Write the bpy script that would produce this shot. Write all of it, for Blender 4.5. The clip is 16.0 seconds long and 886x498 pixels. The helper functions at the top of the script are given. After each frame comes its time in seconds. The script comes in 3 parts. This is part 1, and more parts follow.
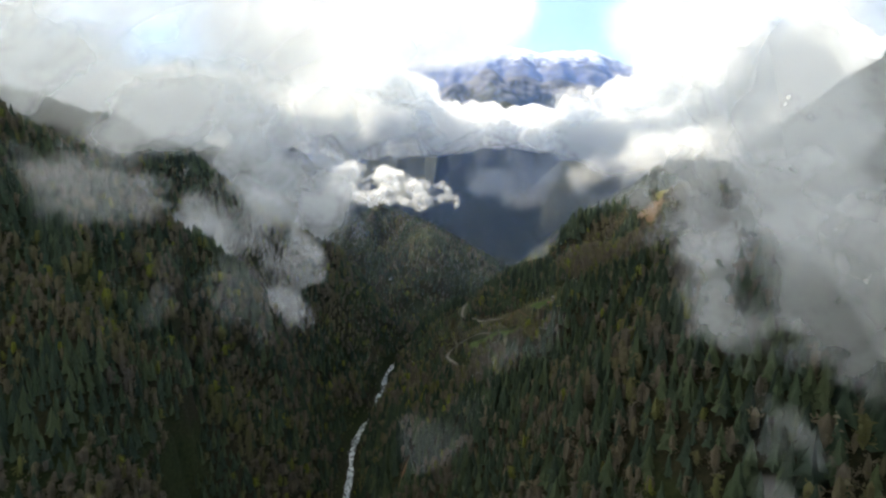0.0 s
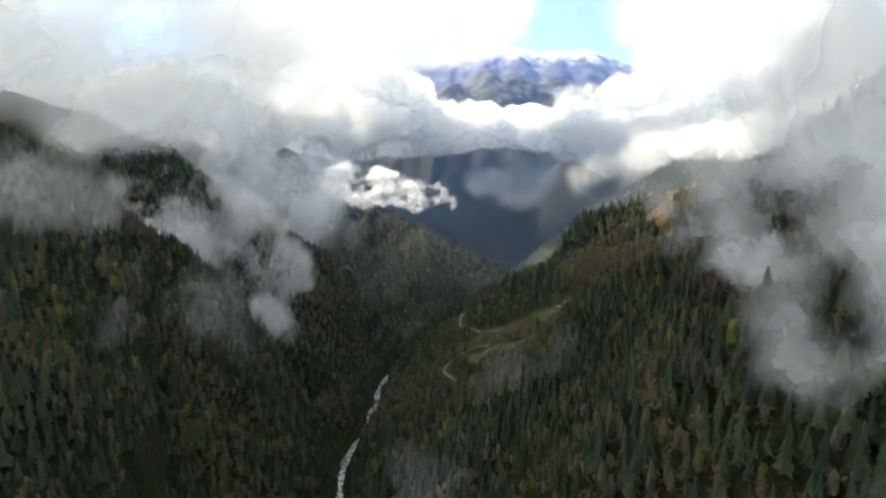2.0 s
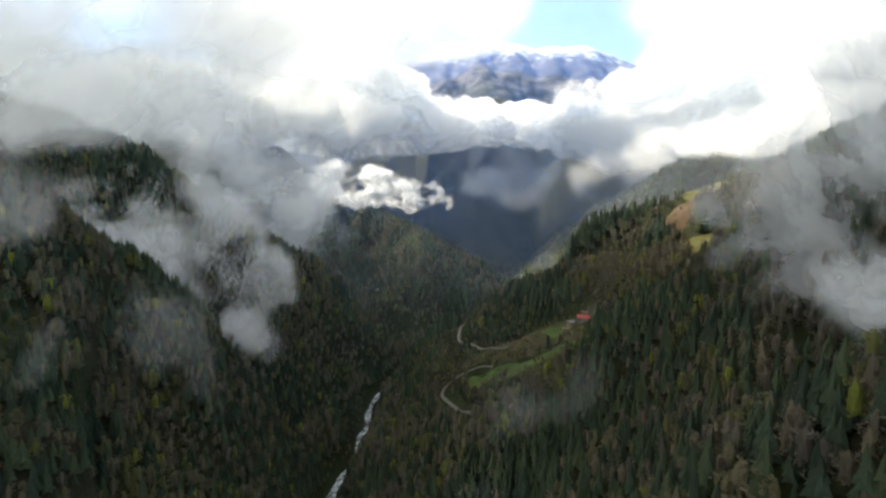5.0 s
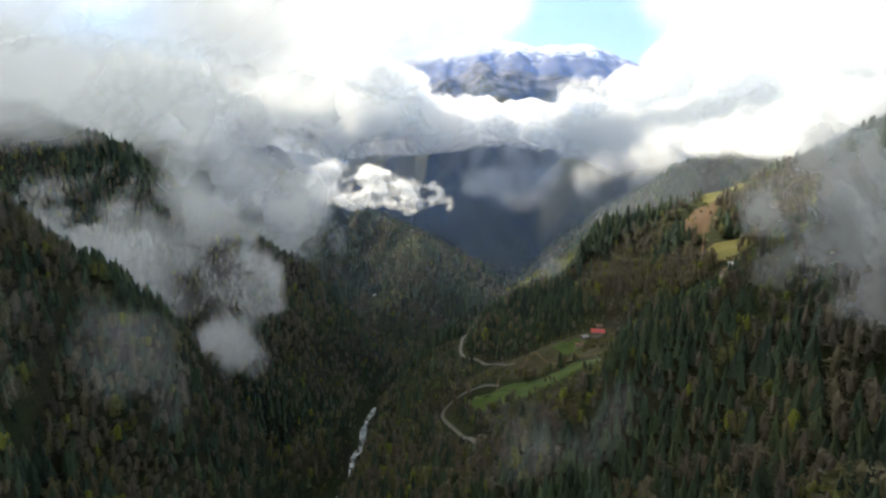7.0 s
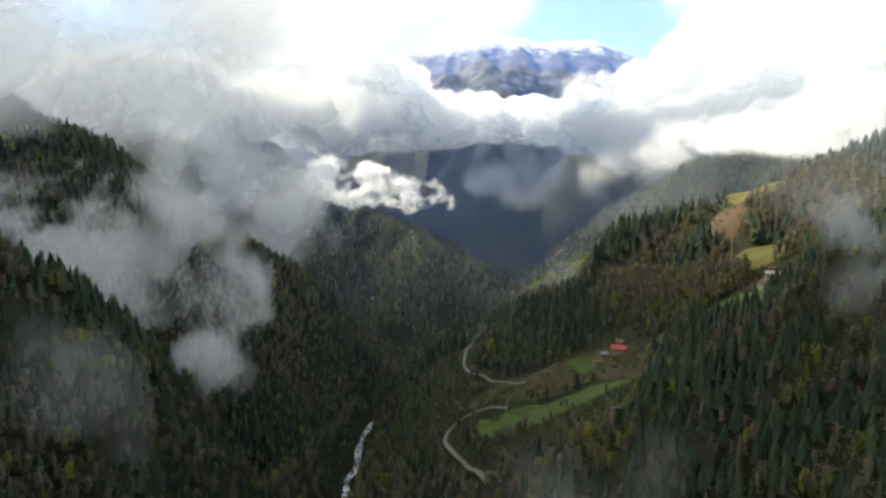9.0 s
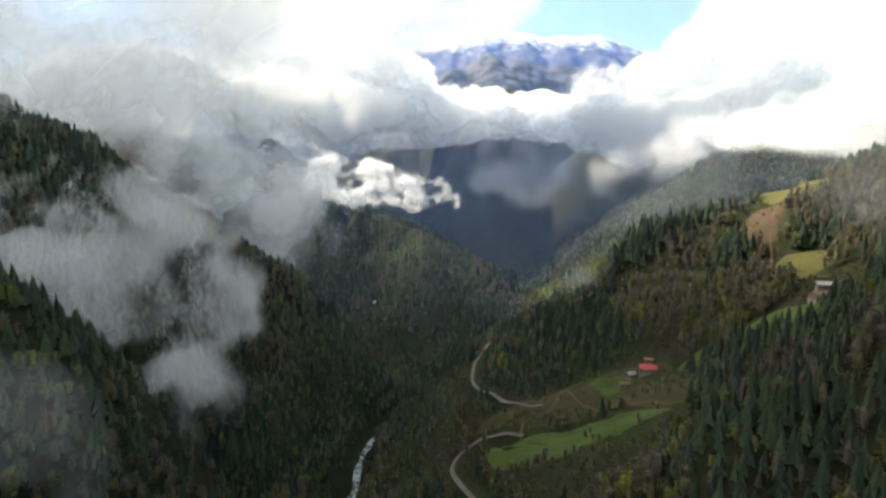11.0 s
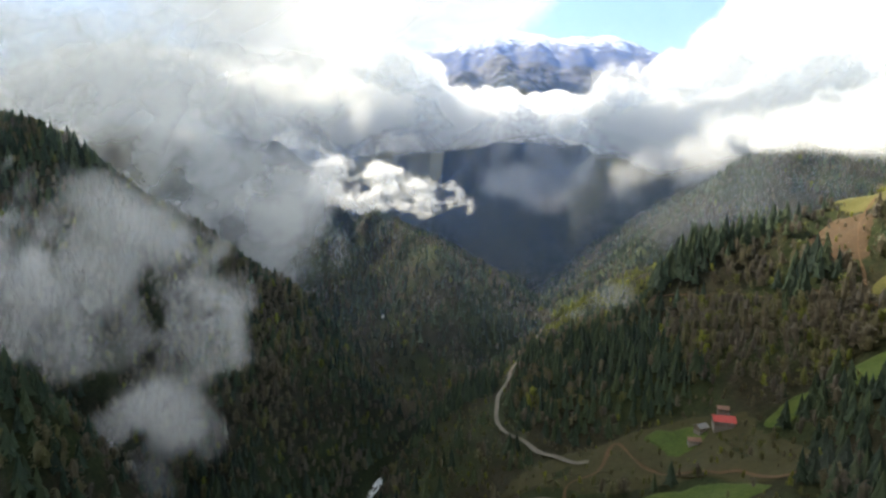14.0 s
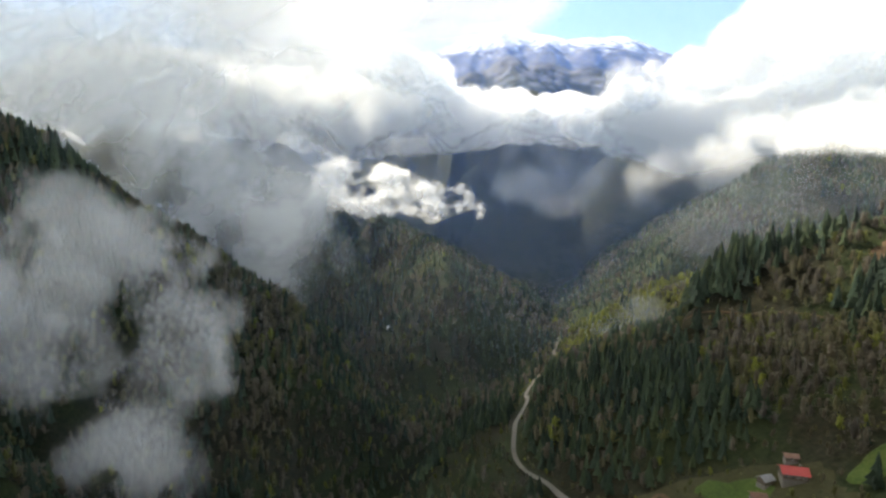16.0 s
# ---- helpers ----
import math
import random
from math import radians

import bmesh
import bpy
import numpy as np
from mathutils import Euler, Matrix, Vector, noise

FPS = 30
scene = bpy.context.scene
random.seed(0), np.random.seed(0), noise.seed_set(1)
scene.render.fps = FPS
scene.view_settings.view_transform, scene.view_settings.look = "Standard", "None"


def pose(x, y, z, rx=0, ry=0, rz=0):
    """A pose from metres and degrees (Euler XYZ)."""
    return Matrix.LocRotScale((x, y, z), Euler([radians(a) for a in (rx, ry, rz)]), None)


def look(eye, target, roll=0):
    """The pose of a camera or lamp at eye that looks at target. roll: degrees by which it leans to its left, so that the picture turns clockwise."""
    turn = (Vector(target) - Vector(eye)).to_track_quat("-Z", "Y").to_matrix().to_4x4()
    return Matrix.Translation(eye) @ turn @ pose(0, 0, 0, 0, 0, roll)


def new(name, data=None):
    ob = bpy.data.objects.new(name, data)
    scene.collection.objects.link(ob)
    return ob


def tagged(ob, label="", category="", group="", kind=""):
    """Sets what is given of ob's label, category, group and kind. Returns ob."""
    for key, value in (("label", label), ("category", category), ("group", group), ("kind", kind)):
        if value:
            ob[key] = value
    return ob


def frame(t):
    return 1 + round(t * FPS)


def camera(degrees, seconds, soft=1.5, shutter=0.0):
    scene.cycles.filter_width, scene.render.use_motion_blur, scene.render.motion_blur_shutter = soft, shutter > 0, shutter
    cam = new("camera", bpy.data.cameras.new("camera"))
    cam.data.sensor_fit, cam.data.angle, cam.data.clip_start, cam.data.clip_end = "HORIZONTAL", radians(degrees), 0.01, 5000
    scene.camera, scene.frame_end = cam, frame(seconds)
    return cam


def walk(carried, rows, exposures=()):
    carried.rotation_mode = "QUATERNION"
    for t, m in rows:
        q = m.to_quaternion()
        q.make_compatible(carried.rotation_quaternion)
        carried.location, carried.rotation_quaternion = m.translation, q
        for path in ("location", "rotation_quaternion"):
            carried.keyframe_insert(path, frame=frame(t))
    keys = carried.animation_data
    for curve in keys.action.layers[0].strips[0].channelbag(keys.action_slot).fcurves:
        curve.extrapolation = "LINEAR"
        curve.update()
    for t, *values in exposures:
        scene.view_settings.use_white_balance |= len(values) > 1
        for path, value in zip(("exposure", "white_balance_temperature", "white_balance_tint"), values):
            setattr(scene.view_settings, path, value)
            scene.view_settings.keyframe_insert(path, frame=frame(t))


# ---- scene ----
cam = camera(75.0, 16.0, soft=2.4)
PATH = [
    (0, (5.146, -157.997, 400.549), (5.116, -156.013, 400.299), 0.2),
    (0.5, (5.007, -146.148, 400.38), (4.979, -144.163, 400.132), 0.2),
    (1, (4.944, -134.008, 400.221), (4.92, -132.023, 399.975), 0.2),
    (1.5, (5.022, -121.563, 400.222), (5.001, -119.579, 399.976), 0.1),
    (2, (5.354, -109.171, 400.213), (5.335, -107.186, 399.966), 0.0),
    (2.5, (5.355, -96.798, 400.322), (5.339, -94.813, 400.074), -0.1),
    (3, (5.155, -84.268, 400.388), (5.141, -82.284, 400.138), -0.1),
    (3.5, (4.667, -71.829, 400.578), (4.656, -69.845, 400.326), -0.1),
    (4, (3.821, -60.136, 400.597), (3.814, -58.152, 400.345), -0.1),
    (6.5, (1.348, 2.261, 400.634), (1.349, 4.246, 400.383), 0.0),
    (7, (1.086, 14.99, 400.671), (1.086, 16.974, 400.42), -0.0),
    (7.5, (0.211, 28.497, 400.785), (0.212, 30.481, 400.533), 0.1),
    (8, (-0.265, 41.485, 401.198), (-0.264, 43.469, 400.943), 0.1),
    (8.5, (-0.706, 54.704, 401.237), (-0.705, 56.688, 400.98), 0.1),
    (9, (-1.236, 67.763, 401.173), (-1.237, 69.746, 400.913), 0.2),
    (11.5, (-4.241, 132.967, 401.154), (-4.262, 134.949, 400.885), 0.1),
    (12, (-6.198, 146.526, 401.171), (-6.223, 148.508, 400.903), 0.1),
    (12.5, (-7.689, 159.947, 400.744), (-7.718, 161.929, 400.478), 0.1),
    (13, (-9.51, 173.26, 400.449), (-9.544, 175.243, 400.187), 0.2),
    (13.5, (-10.814, 186.446, 400.058), (-10.854, 188.429, 399.8), 0.1),
    (14, (-12.004, 199.703, 400.006), (-12.051, 201.687, 399.751), 0.1),
    (14.5, (-13.023, 213.013, 399.851), (-13.078, 214.996, 399.599), 0.1),
    (15, (-13.432, 226.994, 399.434), (-13.493, 228.977, 399.186), 0.0),
    (15.5, (-14.38, 240.446, 399.33), (-14.448, 242.429, 399.084), 0.0),
    (16, (-15.535, 252.811, 399.12), (-15.608, 254.794, 398.876), 0.1),
]
walk(cam, [(t, look(eye, target, roll)) for t, eye, target, roll in PATH],
     exposures=[(0, 1.36, 7300, 6)])

# ---- light ----
def make_world():
    world = bpy.data.worlds.new("sky_world")
    scene.world = world
    world.use_nodes = True
    nt = world.node_tree
    sky = nt.nodes.new("ShaderNodeTexSky")
    sky.sky_type = "NISHITA"
    sky.sun_disc = False
    sky.sun_elevation = radians(SUN_HEIGHT)
    sky.sun_rotation = radians(SUN_TURN)
    sky.altitude = 1200
    sky.dust_density = 0.6
    back = nt.nodes["Background"]
    back.inputs["Strength"].default_value = SKY_STRENGTH
    nt.links.new(sky.outputs["Color"], back.inputs["Color"])
    lamp = bpy.data.lights.new("sun", "SUN")
    lamp.energy = SUN_STRENGTH
    lamp.angle = radians(0.6)
    lamp.color = (1.0, 0.93, 0.82)
    e, a = radians(SUN_HEIGHT), radians(SUN_TURN)
    way = Vector((math.sin(a) * math.cos(e), math.cos(a) * math.cos(e), math.sin(e)))
    ob = new("sun", lamp)
    ob.matrix_world = look(way * 100, (0, 0, 0))


SUN_HEIGHT, SUN_TURN = 47.0, -55.0
SUN_STRENGTH, SKY_STRENGTH = 5.0, 0.13
make_world()
scene.cycles.transparent_max_bounces = 96


# ---- materials ----
def mat(name):
    m = bpy.data.materials.new(name)
    m.use_nodes = True
    nt = m.node_tree
    nt.nodes.clear()
    out = nt.nodes.new("ShaderNodeOutputMaterial")
    return m, nt, out


def node(nt, kind, **sets):
    n = nt.nodes.new(kind)
    for key, value in sets.items():
        if key in n.inputs:
            n.inputs[key].default_value = value
    return n


def place(nt, scale=1.0):
    """World-size coordinates: every mesh lies at the origin or keeps metres."""
    geo = nt.nodes.new("ShaderNodeNewGeometry")
    mp = nt.nodes.new("ShaderNodeMapping")
    mp.inputs["Scale"].default_value = (scale, scale, scale)
    nt.links.new(geo.outputs["Position"], mp.inputs["Vector"])
    return mp.outputs["Vector"]


def noise_tex(nt, vec, scale, detail=4.0, rough=0.55):
    n = nt.nodes.new("ShaderNodeTexNoise")
    n.inputs["Scale"].default_value = scale
    n.inputs["Detail"].default_value = detail
    n.inputs["Roughness"].default_value = rough
    nt.links.new(vec, n.inputs["Vector"])
    return n.outputs["Fac"]


def ramp(nt, fac, stops):
    r = nt.nodes.new("ShaderNodeValToRGB")
    e = r.color_ramp.elements
    while len(e) < len(stops):
        e.new(0.5)
    for el, (p, c) in zip(e, stops):
        el.position = p
        el.color = (*c, 1)
    nt.links.new(fac, r.inputs["Fac"])
    return r.outputs["Color"]


def mixc(nt, fac, a, b):
    m = nt.nodes.new("ShaderNodeMix")
    m.data_type = "RGBA"
    for sock, val in ((m.inputs["Factor"], fac), (m.inputs["A"], a), (m.inputs["B"], b)):
        if hasattr(val, "is_output"):
            nt.links.new(val, sock)
        else:
            sock.default_value = val if not isinstance(val, tuple) else (*val, 1)
    return m.outputs["Result"]


def maths(nt, op, a, b=0.0, c=0.0, clamp=False):
    m = nt.nodes.new("ShaderNodeMath")
    m.operation = op
    m.use_clamp = clamp
    for sock, val in zip(m.inputs, (a, b, c)):
        if hasattr(val, "is_output"):
            nt.links.new(val, sock)
        else:
            sock.default_value = val
    return m.outputs[0]


def smooth(nt, val, lo, hi, a=0.0, b=1.0):
    m = nt.nodes.new("ShaderNodeMapRange")
    m.interpolation_type = "SMOOTHSTEP"
    nt.links.new(val, m.inputs["Value"])
    for key, v in (("From Min", lo), ("From Max", hi), ("To Min", a), ("To Max", b)):
        m.inputs[key].default_value = v
    return m.outputs["Result"]


def principled(nt, out, colour, rough=0.9, bump=None, strength=0.5, dist=0.2, spec=0.2):
    p = nt.nodes.new("ShaderNodeBsdfPrincipled")
    if hasattr(colour, "is_output"):
        nt.links.new(colour, p.inputs["Base Color"])
    else:
        p.inputs["Base Color"].default_value = (*colour, 1)
    p.inputs["Roughness"].default_value = rough
    p.inputs["Specular IOR Level"].default_value = spec
    if bump is not None:
        b = nt.nodes.new("ShaderNodeBump")
        b.inputs["Strength"].default_value = strength
        b.inputs["Distance"].default_value = dist
        nt.links.new(bump, b.inputs["Height"])
        nt.links.new(b.outputs["Normal"], p.inputs["Normal"])
    nt.links.new(p.outputs["BSDF"], out.inputs["Surface"])
    return p


def ground_material():
    """Leaf litter, moss and rock below, bare rock and snow on the high peaks."""
    m, nt, out = mat("forest_floor")
    v = place(nt)
    big = noise_tex(nt, v, 0.012, 5)
    fine = noise_tex(nt, v, 0.35, 5, 0.65)
    litter = ramp(nt, fine, [(0.3, (0.014, 0.014, 0.009)), (0.52, (0.026, 0.025, 0.015)), (0.75, (0.045, 0.042, 0.025))])
    moss = ramp(nt, fine, [(0.3, (0.012, 0.018, 0.008)), (0.7, (0.034, 0.044, 0.018))])
    low = mixc(nt, smooth(nt, big, 0.42, 0.58), litter, moss)
    sep = nt.nodes.new("ShaderNodeSeparateXYZ")
    nt.links.new(v, sep.inputs[0])
    z = sep.outputs["Z"]
    mid = noise_tex(nt, v, 0.011, 8, 0.62)
    woods = ramp(nt, noise_tex(nt, v, 0.05, 6, 0.7), [(0.35, (0.016, 0.022, 0.014)), (0.65, (0.048, 0.050, 0.030))])
    far = smooth(nt, sep.outputs["Y"], 1500, 1750)
    low = mixc(nt, far, low, woods)
    rock = ramp(nt, mid, [(0.35, (0.07, 0.07, 0.068)), (0.65, (0.20, 0.19, 0.18))])
    level = maths(nt, "ADD", z, maths(nt, "MULTIPLY", maths(nt, "SUBTRACT", mid, 0.5), 700.0))
    col = mixc(nt, smooth(nt, level, 780, 960), low, rock)
    col = mixc(nt, smooth(nt, maths(nt, "ADD", z, maths(nt, "MULTIPLY", maths(nt, "SUBTRACT", noise_tex(nt, v, 0.016, 8, 0.7), 0.5), 620.0))    , 1080, 1260), col, (0.85, 0.87, 0.9))
    principled(nt, out, col, 0.95, fine, 0.7, 0.6, 0.1)
    return m


def plain_material(name, stops, scale, rough=0.9, bump=0.4, dist=0.05, spec=0.2):
    m, nt, out = mat(name)
    v = place(nt)
    a = noise_tex(nt, v, scale, 6, 0.65)
    b = noise_tex(nt, v, scale * 0.09, 4)
    f = maths(nt, "ADD", maths(nt, "MULTIPLY", a, 0.6), maths(nt, "MULTIPLY", b, 0.4))
    principled(nt, out, ramp(nt, f, stops), rough, a, bump, dist, spec)
    return m


def leaf_material(name, stops, gloss=0.25, clear_part=0.25, own=False):
    """Foliage: the colour goes by each tree's own tint, with small changes from clump to clump."""
    m, nt, out = mat(name)
    at = nt.nodes.new("ShaderNodeAttribute")
    at.attribute_name = "tint"
    info = nt.nodes.new("ShaderNodeObjectInfo")
    v = place(nt)
    n = noise_tex(nt, v, 0.9, 3)
    f = info.outputs["Random"] if own else at.outputs["Fac"]
    if own and clear_part > 0.3:
        f = maths(nt, "POWER", f, 1.6)
    f = maths(nt, "ADD", f, maths(nt, "MULTIPLY", maths(nt, "SUBTRACT", n, 0.5), 0.28), clamp=True)
    col = ramp(nt, f, stops)
    p = nt.nodes.new("ShaderNodeBsdfPrincipled")
    nt.links.new(col, p.inputs["Base Color"])
    p.inputs["Roughness"].default_value = 0.75
    p.inputs["Specular IOR Level"].default_value = gloss
    t = nt.nodes.new("ShaderNodeBsdfTranslucent")
    nt.links.new(col, t.inputs["Color"])
    mx = nt.nodes.new("ShaderNodeMixShader")
    mx.inputs[0].default_value = clear_part
    nt.links.new(p.outputs[0], mx.inputs[1])
    nt.links.new(t.outputs[0], mx.inputs[2])
    nt.links.new(mx.outputs[0], out.inputs["Surface"])
    return m


def cloud_material(name, scale, amount, soft_edge, colour=(0.96, 0.97, 0.98), clear_part=0.5, fine=0.55, detail=5, relief=0.0, cap=0.5):
    """Water mist: white droplets that let part of the light pass. The density of the cloud's body is eaten away by
    billows of the given size, and thins out over soft_edge."""
    m, nt, out = mat(name)
    at = nt.nodes.new("ShaderNodeAttribute")
    at.attribute_name = "thick"
    core = nt.nodes.new("ShaderNodeAttribute")
    core.attribute_name = "core"
    v = place(nt)
    n = noise_tex(nt, v, scale, detail, fine)
    d = maths(nt, "ADD", maths(nt, "MINIMUM", core.outputs["Fac"], cap), maths(nt, "MULTIPLY", maths(nt, "SUBTRACT", n, 0.5), amount))
    a = maths(nt, "MULTIPLY", smooth(nt, d, 0.0, soft_edge), smooth(nt, core.outputs["Fac"], -0.45, 0.0))
    a = maths(nt, "MULTIPLY", a, at.outputs["Fac"], clamp=True)
    d = node(nt, "ShaderNodeBsdfDiffuse", Color=(*colour, 1))
    t = node(nt, "ShaderNodeBsdfTranslucent", Color=(*colour, 1))
    if relief:
        b = nt.nodes.new("ShaderNodeBump")
        b.inputs["Strength"].default_value = relief
        b.inputs["Distance"].default_value = 0.25 / scale
        nt.links.new(n, b.inputs["Height"])
        nt.links.new(b.outputs["Normal"], d.inputs["Normal"])
        nt.links.new(b.outputs["Normal"], t.inputs["Normal"])
    body = nt.nodes.new("ShaderNodeMixShader")
    body.inputs[0].default_value = clear_part
    nt.links.new(d.outputs[0], body.inputs[1])
    nt.links.new(t.outputs[0], body.inputs[2])
    clear = nt.nodes.new("ShaderNodeBsdfTransparent")
    mx = nt.nodes.new("ShaderNodeMixShader")
    nt.links.new(a, mx.inputs[0])
    nt.links.new(clear.outputs[0], mx.inputs[1])
    nt.links.new(body.outputs[0], mx.inputs[2])
    nt.links.new(mx.outputs[0], out.inputs["Surface"])
    return m


FLOOR = ground_material()
SMOOTH = cloud_material("ceiling_droplets", 0.0022, 1.8, 0.9, fine=0.45, detail=3, cap=0.75)
CLOUD = cloud_material("cloud_droplets", 0.0048, 3.6, 0.5, fine=0.56, relief=0.25, cap=0.75)
PUFF = cloud_material("puff_droplets", 0.016, 4.6, 0.8, fine=0.64, detail=6, relief=0.15, cap=0.38)
MIST = cloud_material("fog_droplets", 0.0075, 3.6, 0.9, fine=0.55, cap=0.55)
NEAR = cloud_material("near_mist_droplets", 0.014, 6.2, 0.7, fine=0.55, cap=0.14)
# Sheet tints that imitate distance haze; VEIL's dark blue also carries cloud shade.
SKY_VEIL = cloud_material("bright_haze_tint", 0.002, 0.4, 0.8, (0.20, 0.40, 1.0))
VEIL = cloud_material("shaded_haze_tint", 0.002, 0.4, 0.8, (0.08, 0.19, 0.5))
PALE = cloud_material("pale_haze_tint", 0.004, 1.2, 0.9, (0.62, 0.74, 0.9))
DECK = cloud_material("deck_droplets", 0.0022, 1.2, 0.7)
NEEDLE_STOPS = [(0.0, (0.022, 0.040, 0.028)), (0.5, (0.036, 0.061, 0.038)), (1.0, (0.062, 0.086, 0.041))]
LEAF_STOPS = [(0.0, (0.100, 0.092, 0.078)), (0.30, (0.128, 0.112, 0.080)), (0.55, (0.115, 0.117, 0.050)), (0.8, (0.118, 0.132, 0.030)), (1.0, (0.185, 0.200, 0.034))]
NEEDLES = leaf_material("conifer_needles", NEEDLE_STOPS)
LEAVES = leaf_material("spring_leaves", LEAF_STOPS, 0.2, 0.35)
NEEDLES_OWN = leaf_material("spruce_needles", NEEDLE_STOPS, own=True)
LEAVES_OWN = leaf_material("tree_leaves", LEAF_STOPS, 0.2, 0.35, own=True)
BARK = plain_material("bark", [(0.3, (0.035, 0.028, 0.022)), (0.7, (0.10, 0.085, 0.07))], 3.0)
GRASS = plain_material("meadow_grass", [(0.3, (0.024, 0.040, 0.010)), (0.47, (0.043, 0.070, 0.014)), (0.6, (0.066, 0.092, 0.020)), (0.75, (0.095, 0.100, 0.034))], 0.5, 0.9, 0.6, 0.2)
EARTH = plain_material("bare_earth", [(0.3, (0.060, 0.040, 0.024)), (0.55, (0.105, 0.066, 0.038)), (0.8, (0.17, 0.115, 0.065))], 0.6, 0.95, 0.6, 0.2)
SCRUB = plain_material("rough_grass", [(0.3, (0.026, 0.026, 0.012)), (0.5, (0.044, 0.043, 0.018)), (0.72, (0.064, 0.055, 0.028))], 0.4, 0.95, 0.6, 0.3)
HAY = plain_material("dry_pasture", [(0.3, (0.040, 0.042, 0.014)), (0.47, (0.066, 0.066, 0.020)), (0.6, (0.085, 0.078, 0.026)), (0.75, (0.12, 0.088, 0.038))], 0.4, 0.95, 0.6, 0.2)
REDDISH = plain_material("reddish_slope", [(0.3, (0.042, 0.030, 0.018)), (0.5, (0.070, 0.047, 0.028)), (0.75, (0.115, 0.075, 0.042))], 0.3, 0.95, 0.6, 0.3)
GRAVEL = plain_material("gravel_road", [(0.3, (0.085, 0.078, 0.066)), (0.7, (0.18, 0.165, 0.14))], 0.9, 0.95, 0.3)
FOAM = plain_material("white_water", [(0.36, (0.04, 0.055, 0.055)), (0.47, (0.22, 0.25, 0.25)), (0.56, (0.62, 0.65, 0.65)), (0.75, (0.82, 0.84, 0.84))], 0.45, 0.3, 0.8, 0.3, 0.5)


# ---- the lie of the land ----
def polyline(pts, x, y):
    """Distance to a line on the plan, the line's height at the nearest place, and the side (positive: to the left)."""
    best = np.full(x.shape, 1e9)
    height = np.zeros(x.shape)
    side = np.zeros(x.shape)
    for (ax, ay, az), (bx, by, bz) in zip(pts, pts[1:]):
        dx, dy = bx - ax, by - ay
        t = np.clip(((x - ax) * dx + (y - ay) * dy) / (dx * dx + dy * dy), 0, 1)
        d = np.hypot(x - ax - t * dx, y - ay - t * dy)
        near = d < best
        best = np.where(near, d, best)
        height = np.where(near, az + t * (bz - az), height)
        side = np.where(near, np.sign(dx * (y - ay) - dy * (x - ax)), side)
    return best, height, side


# Crest lines, from the top down to the foot, with the fall to their left and right.
CRESTS = {}
CRESTS["right_base"] = ([(760, -700, 590), (690, 200, 560), (600, 510, 530), (560, 640, 484), (640, 900, 400), (900, 1300, 380)], 0.52, 0.52)
CRESTS["near_spur"] = ([(560, 100, 600), (260, 130, 440), (148, 148, 337), (74, 160, 262), (0, 172, 188), (-45, 180, 150)], 0.5, 0.45)
CRESTS["start_spur"] = ([(560, -140, 720), (200, -110, 400), (100, -90, 300), (20, -80, 220), (-50, -70, 140)], 0.8, 0.8)
CRESTS["house_spur"] = ([(560, 280, 640), (260, 322, 425), (154, 343, 317), (109, 345, 293), (75, 348, 257), (40, 352, 220), (5, 365, 180)], 0.42, 0.85)
CRESTS["shoulder"] = ([(620, 560, 520), (430, 600, 425), (390, 620, 407), (318, 650, 390), (300, 697, 378), (240, 716, 349), (205, 712, 336), (120, 705, 262), (27, 700, 193), (-10, 700, 170)], 0.75, 0.9)
CRESTS["sunny_hill"] = ([(800, 1060, 390), (600, 1040, 330), (420, 990, 296), (294, 950, 283), (216, 920, 272), (151, 890, 245), (85, 880, 200), (30, 870, 170)], 0.7, 0.7)
CRESTS["dome"] = ([(1300, 1500, 600), (900, 1500, 490), (650, 1430, 452), (556, 1390, 424), (440, 1300, 345), (355, 1240, 285), (280, 1190, 235)], 0.6, 0.6)
CRESTS["left_spur"] = ([(-900, 330, 560), (-450, 385, 485), (-353, 412, 412), (-286, 452, 332), (-213, 474, 266), (-170, 495, 205), (-125, 520, 110)], 0.85, 0.62)
CRESTS["left_base"] = ([(-560, -700, 460), (-500, 100, 420), (-520, 300, 450)], 0.6, 1.15)
CRESTS["back_left"] = ([(-900, 890, 600), (-600, 872, 500), (-426, 858, 413), (-291, 847, 317), (-254, 835, 298), (-171, 805, 256), (-110, 800, 180), (-62, 806, 115)], 0.8, 0.75)
CRESTS["middle_hill"] = ([(-900, 1750, 540), (-380, 1600, 400), (-150, 1400, 305), (-62, 1260, 285), (-45, 1130, 255), (-26, 1030, 203), (-8, 950, 145)], 0.6, 0.8)
CRESTS["far_left"] = ([(-2600, 2500, 640), (-1300, 2300, 600), (-600, 2300, 500), (-250, 2250, 300)], 0.6, 0.6)
CRESTS["far_right"] = ([(2600, 2300, 800), (1500, 2300, 700), (800, 2250, 600), (450, 2150, 450), (150, 2050, 260)], 0.62, 0.62)
PEAK = [(-1900, 4100, 560), (-900, 4000, 930), (-456, 3950, 1095), (-311, 3950, 1150), (-93, 3950, 1205), (196, 3940, 1335), (420, 3950, 1275), (631, 3950, 1245), (957, 3950, 1262), (1138, 3950, 1195), (1254, 3960, 1150), (1700, 4100, 900)]
CRESTS["snow_peak"] = (PEAK, 0.6, 0.55)
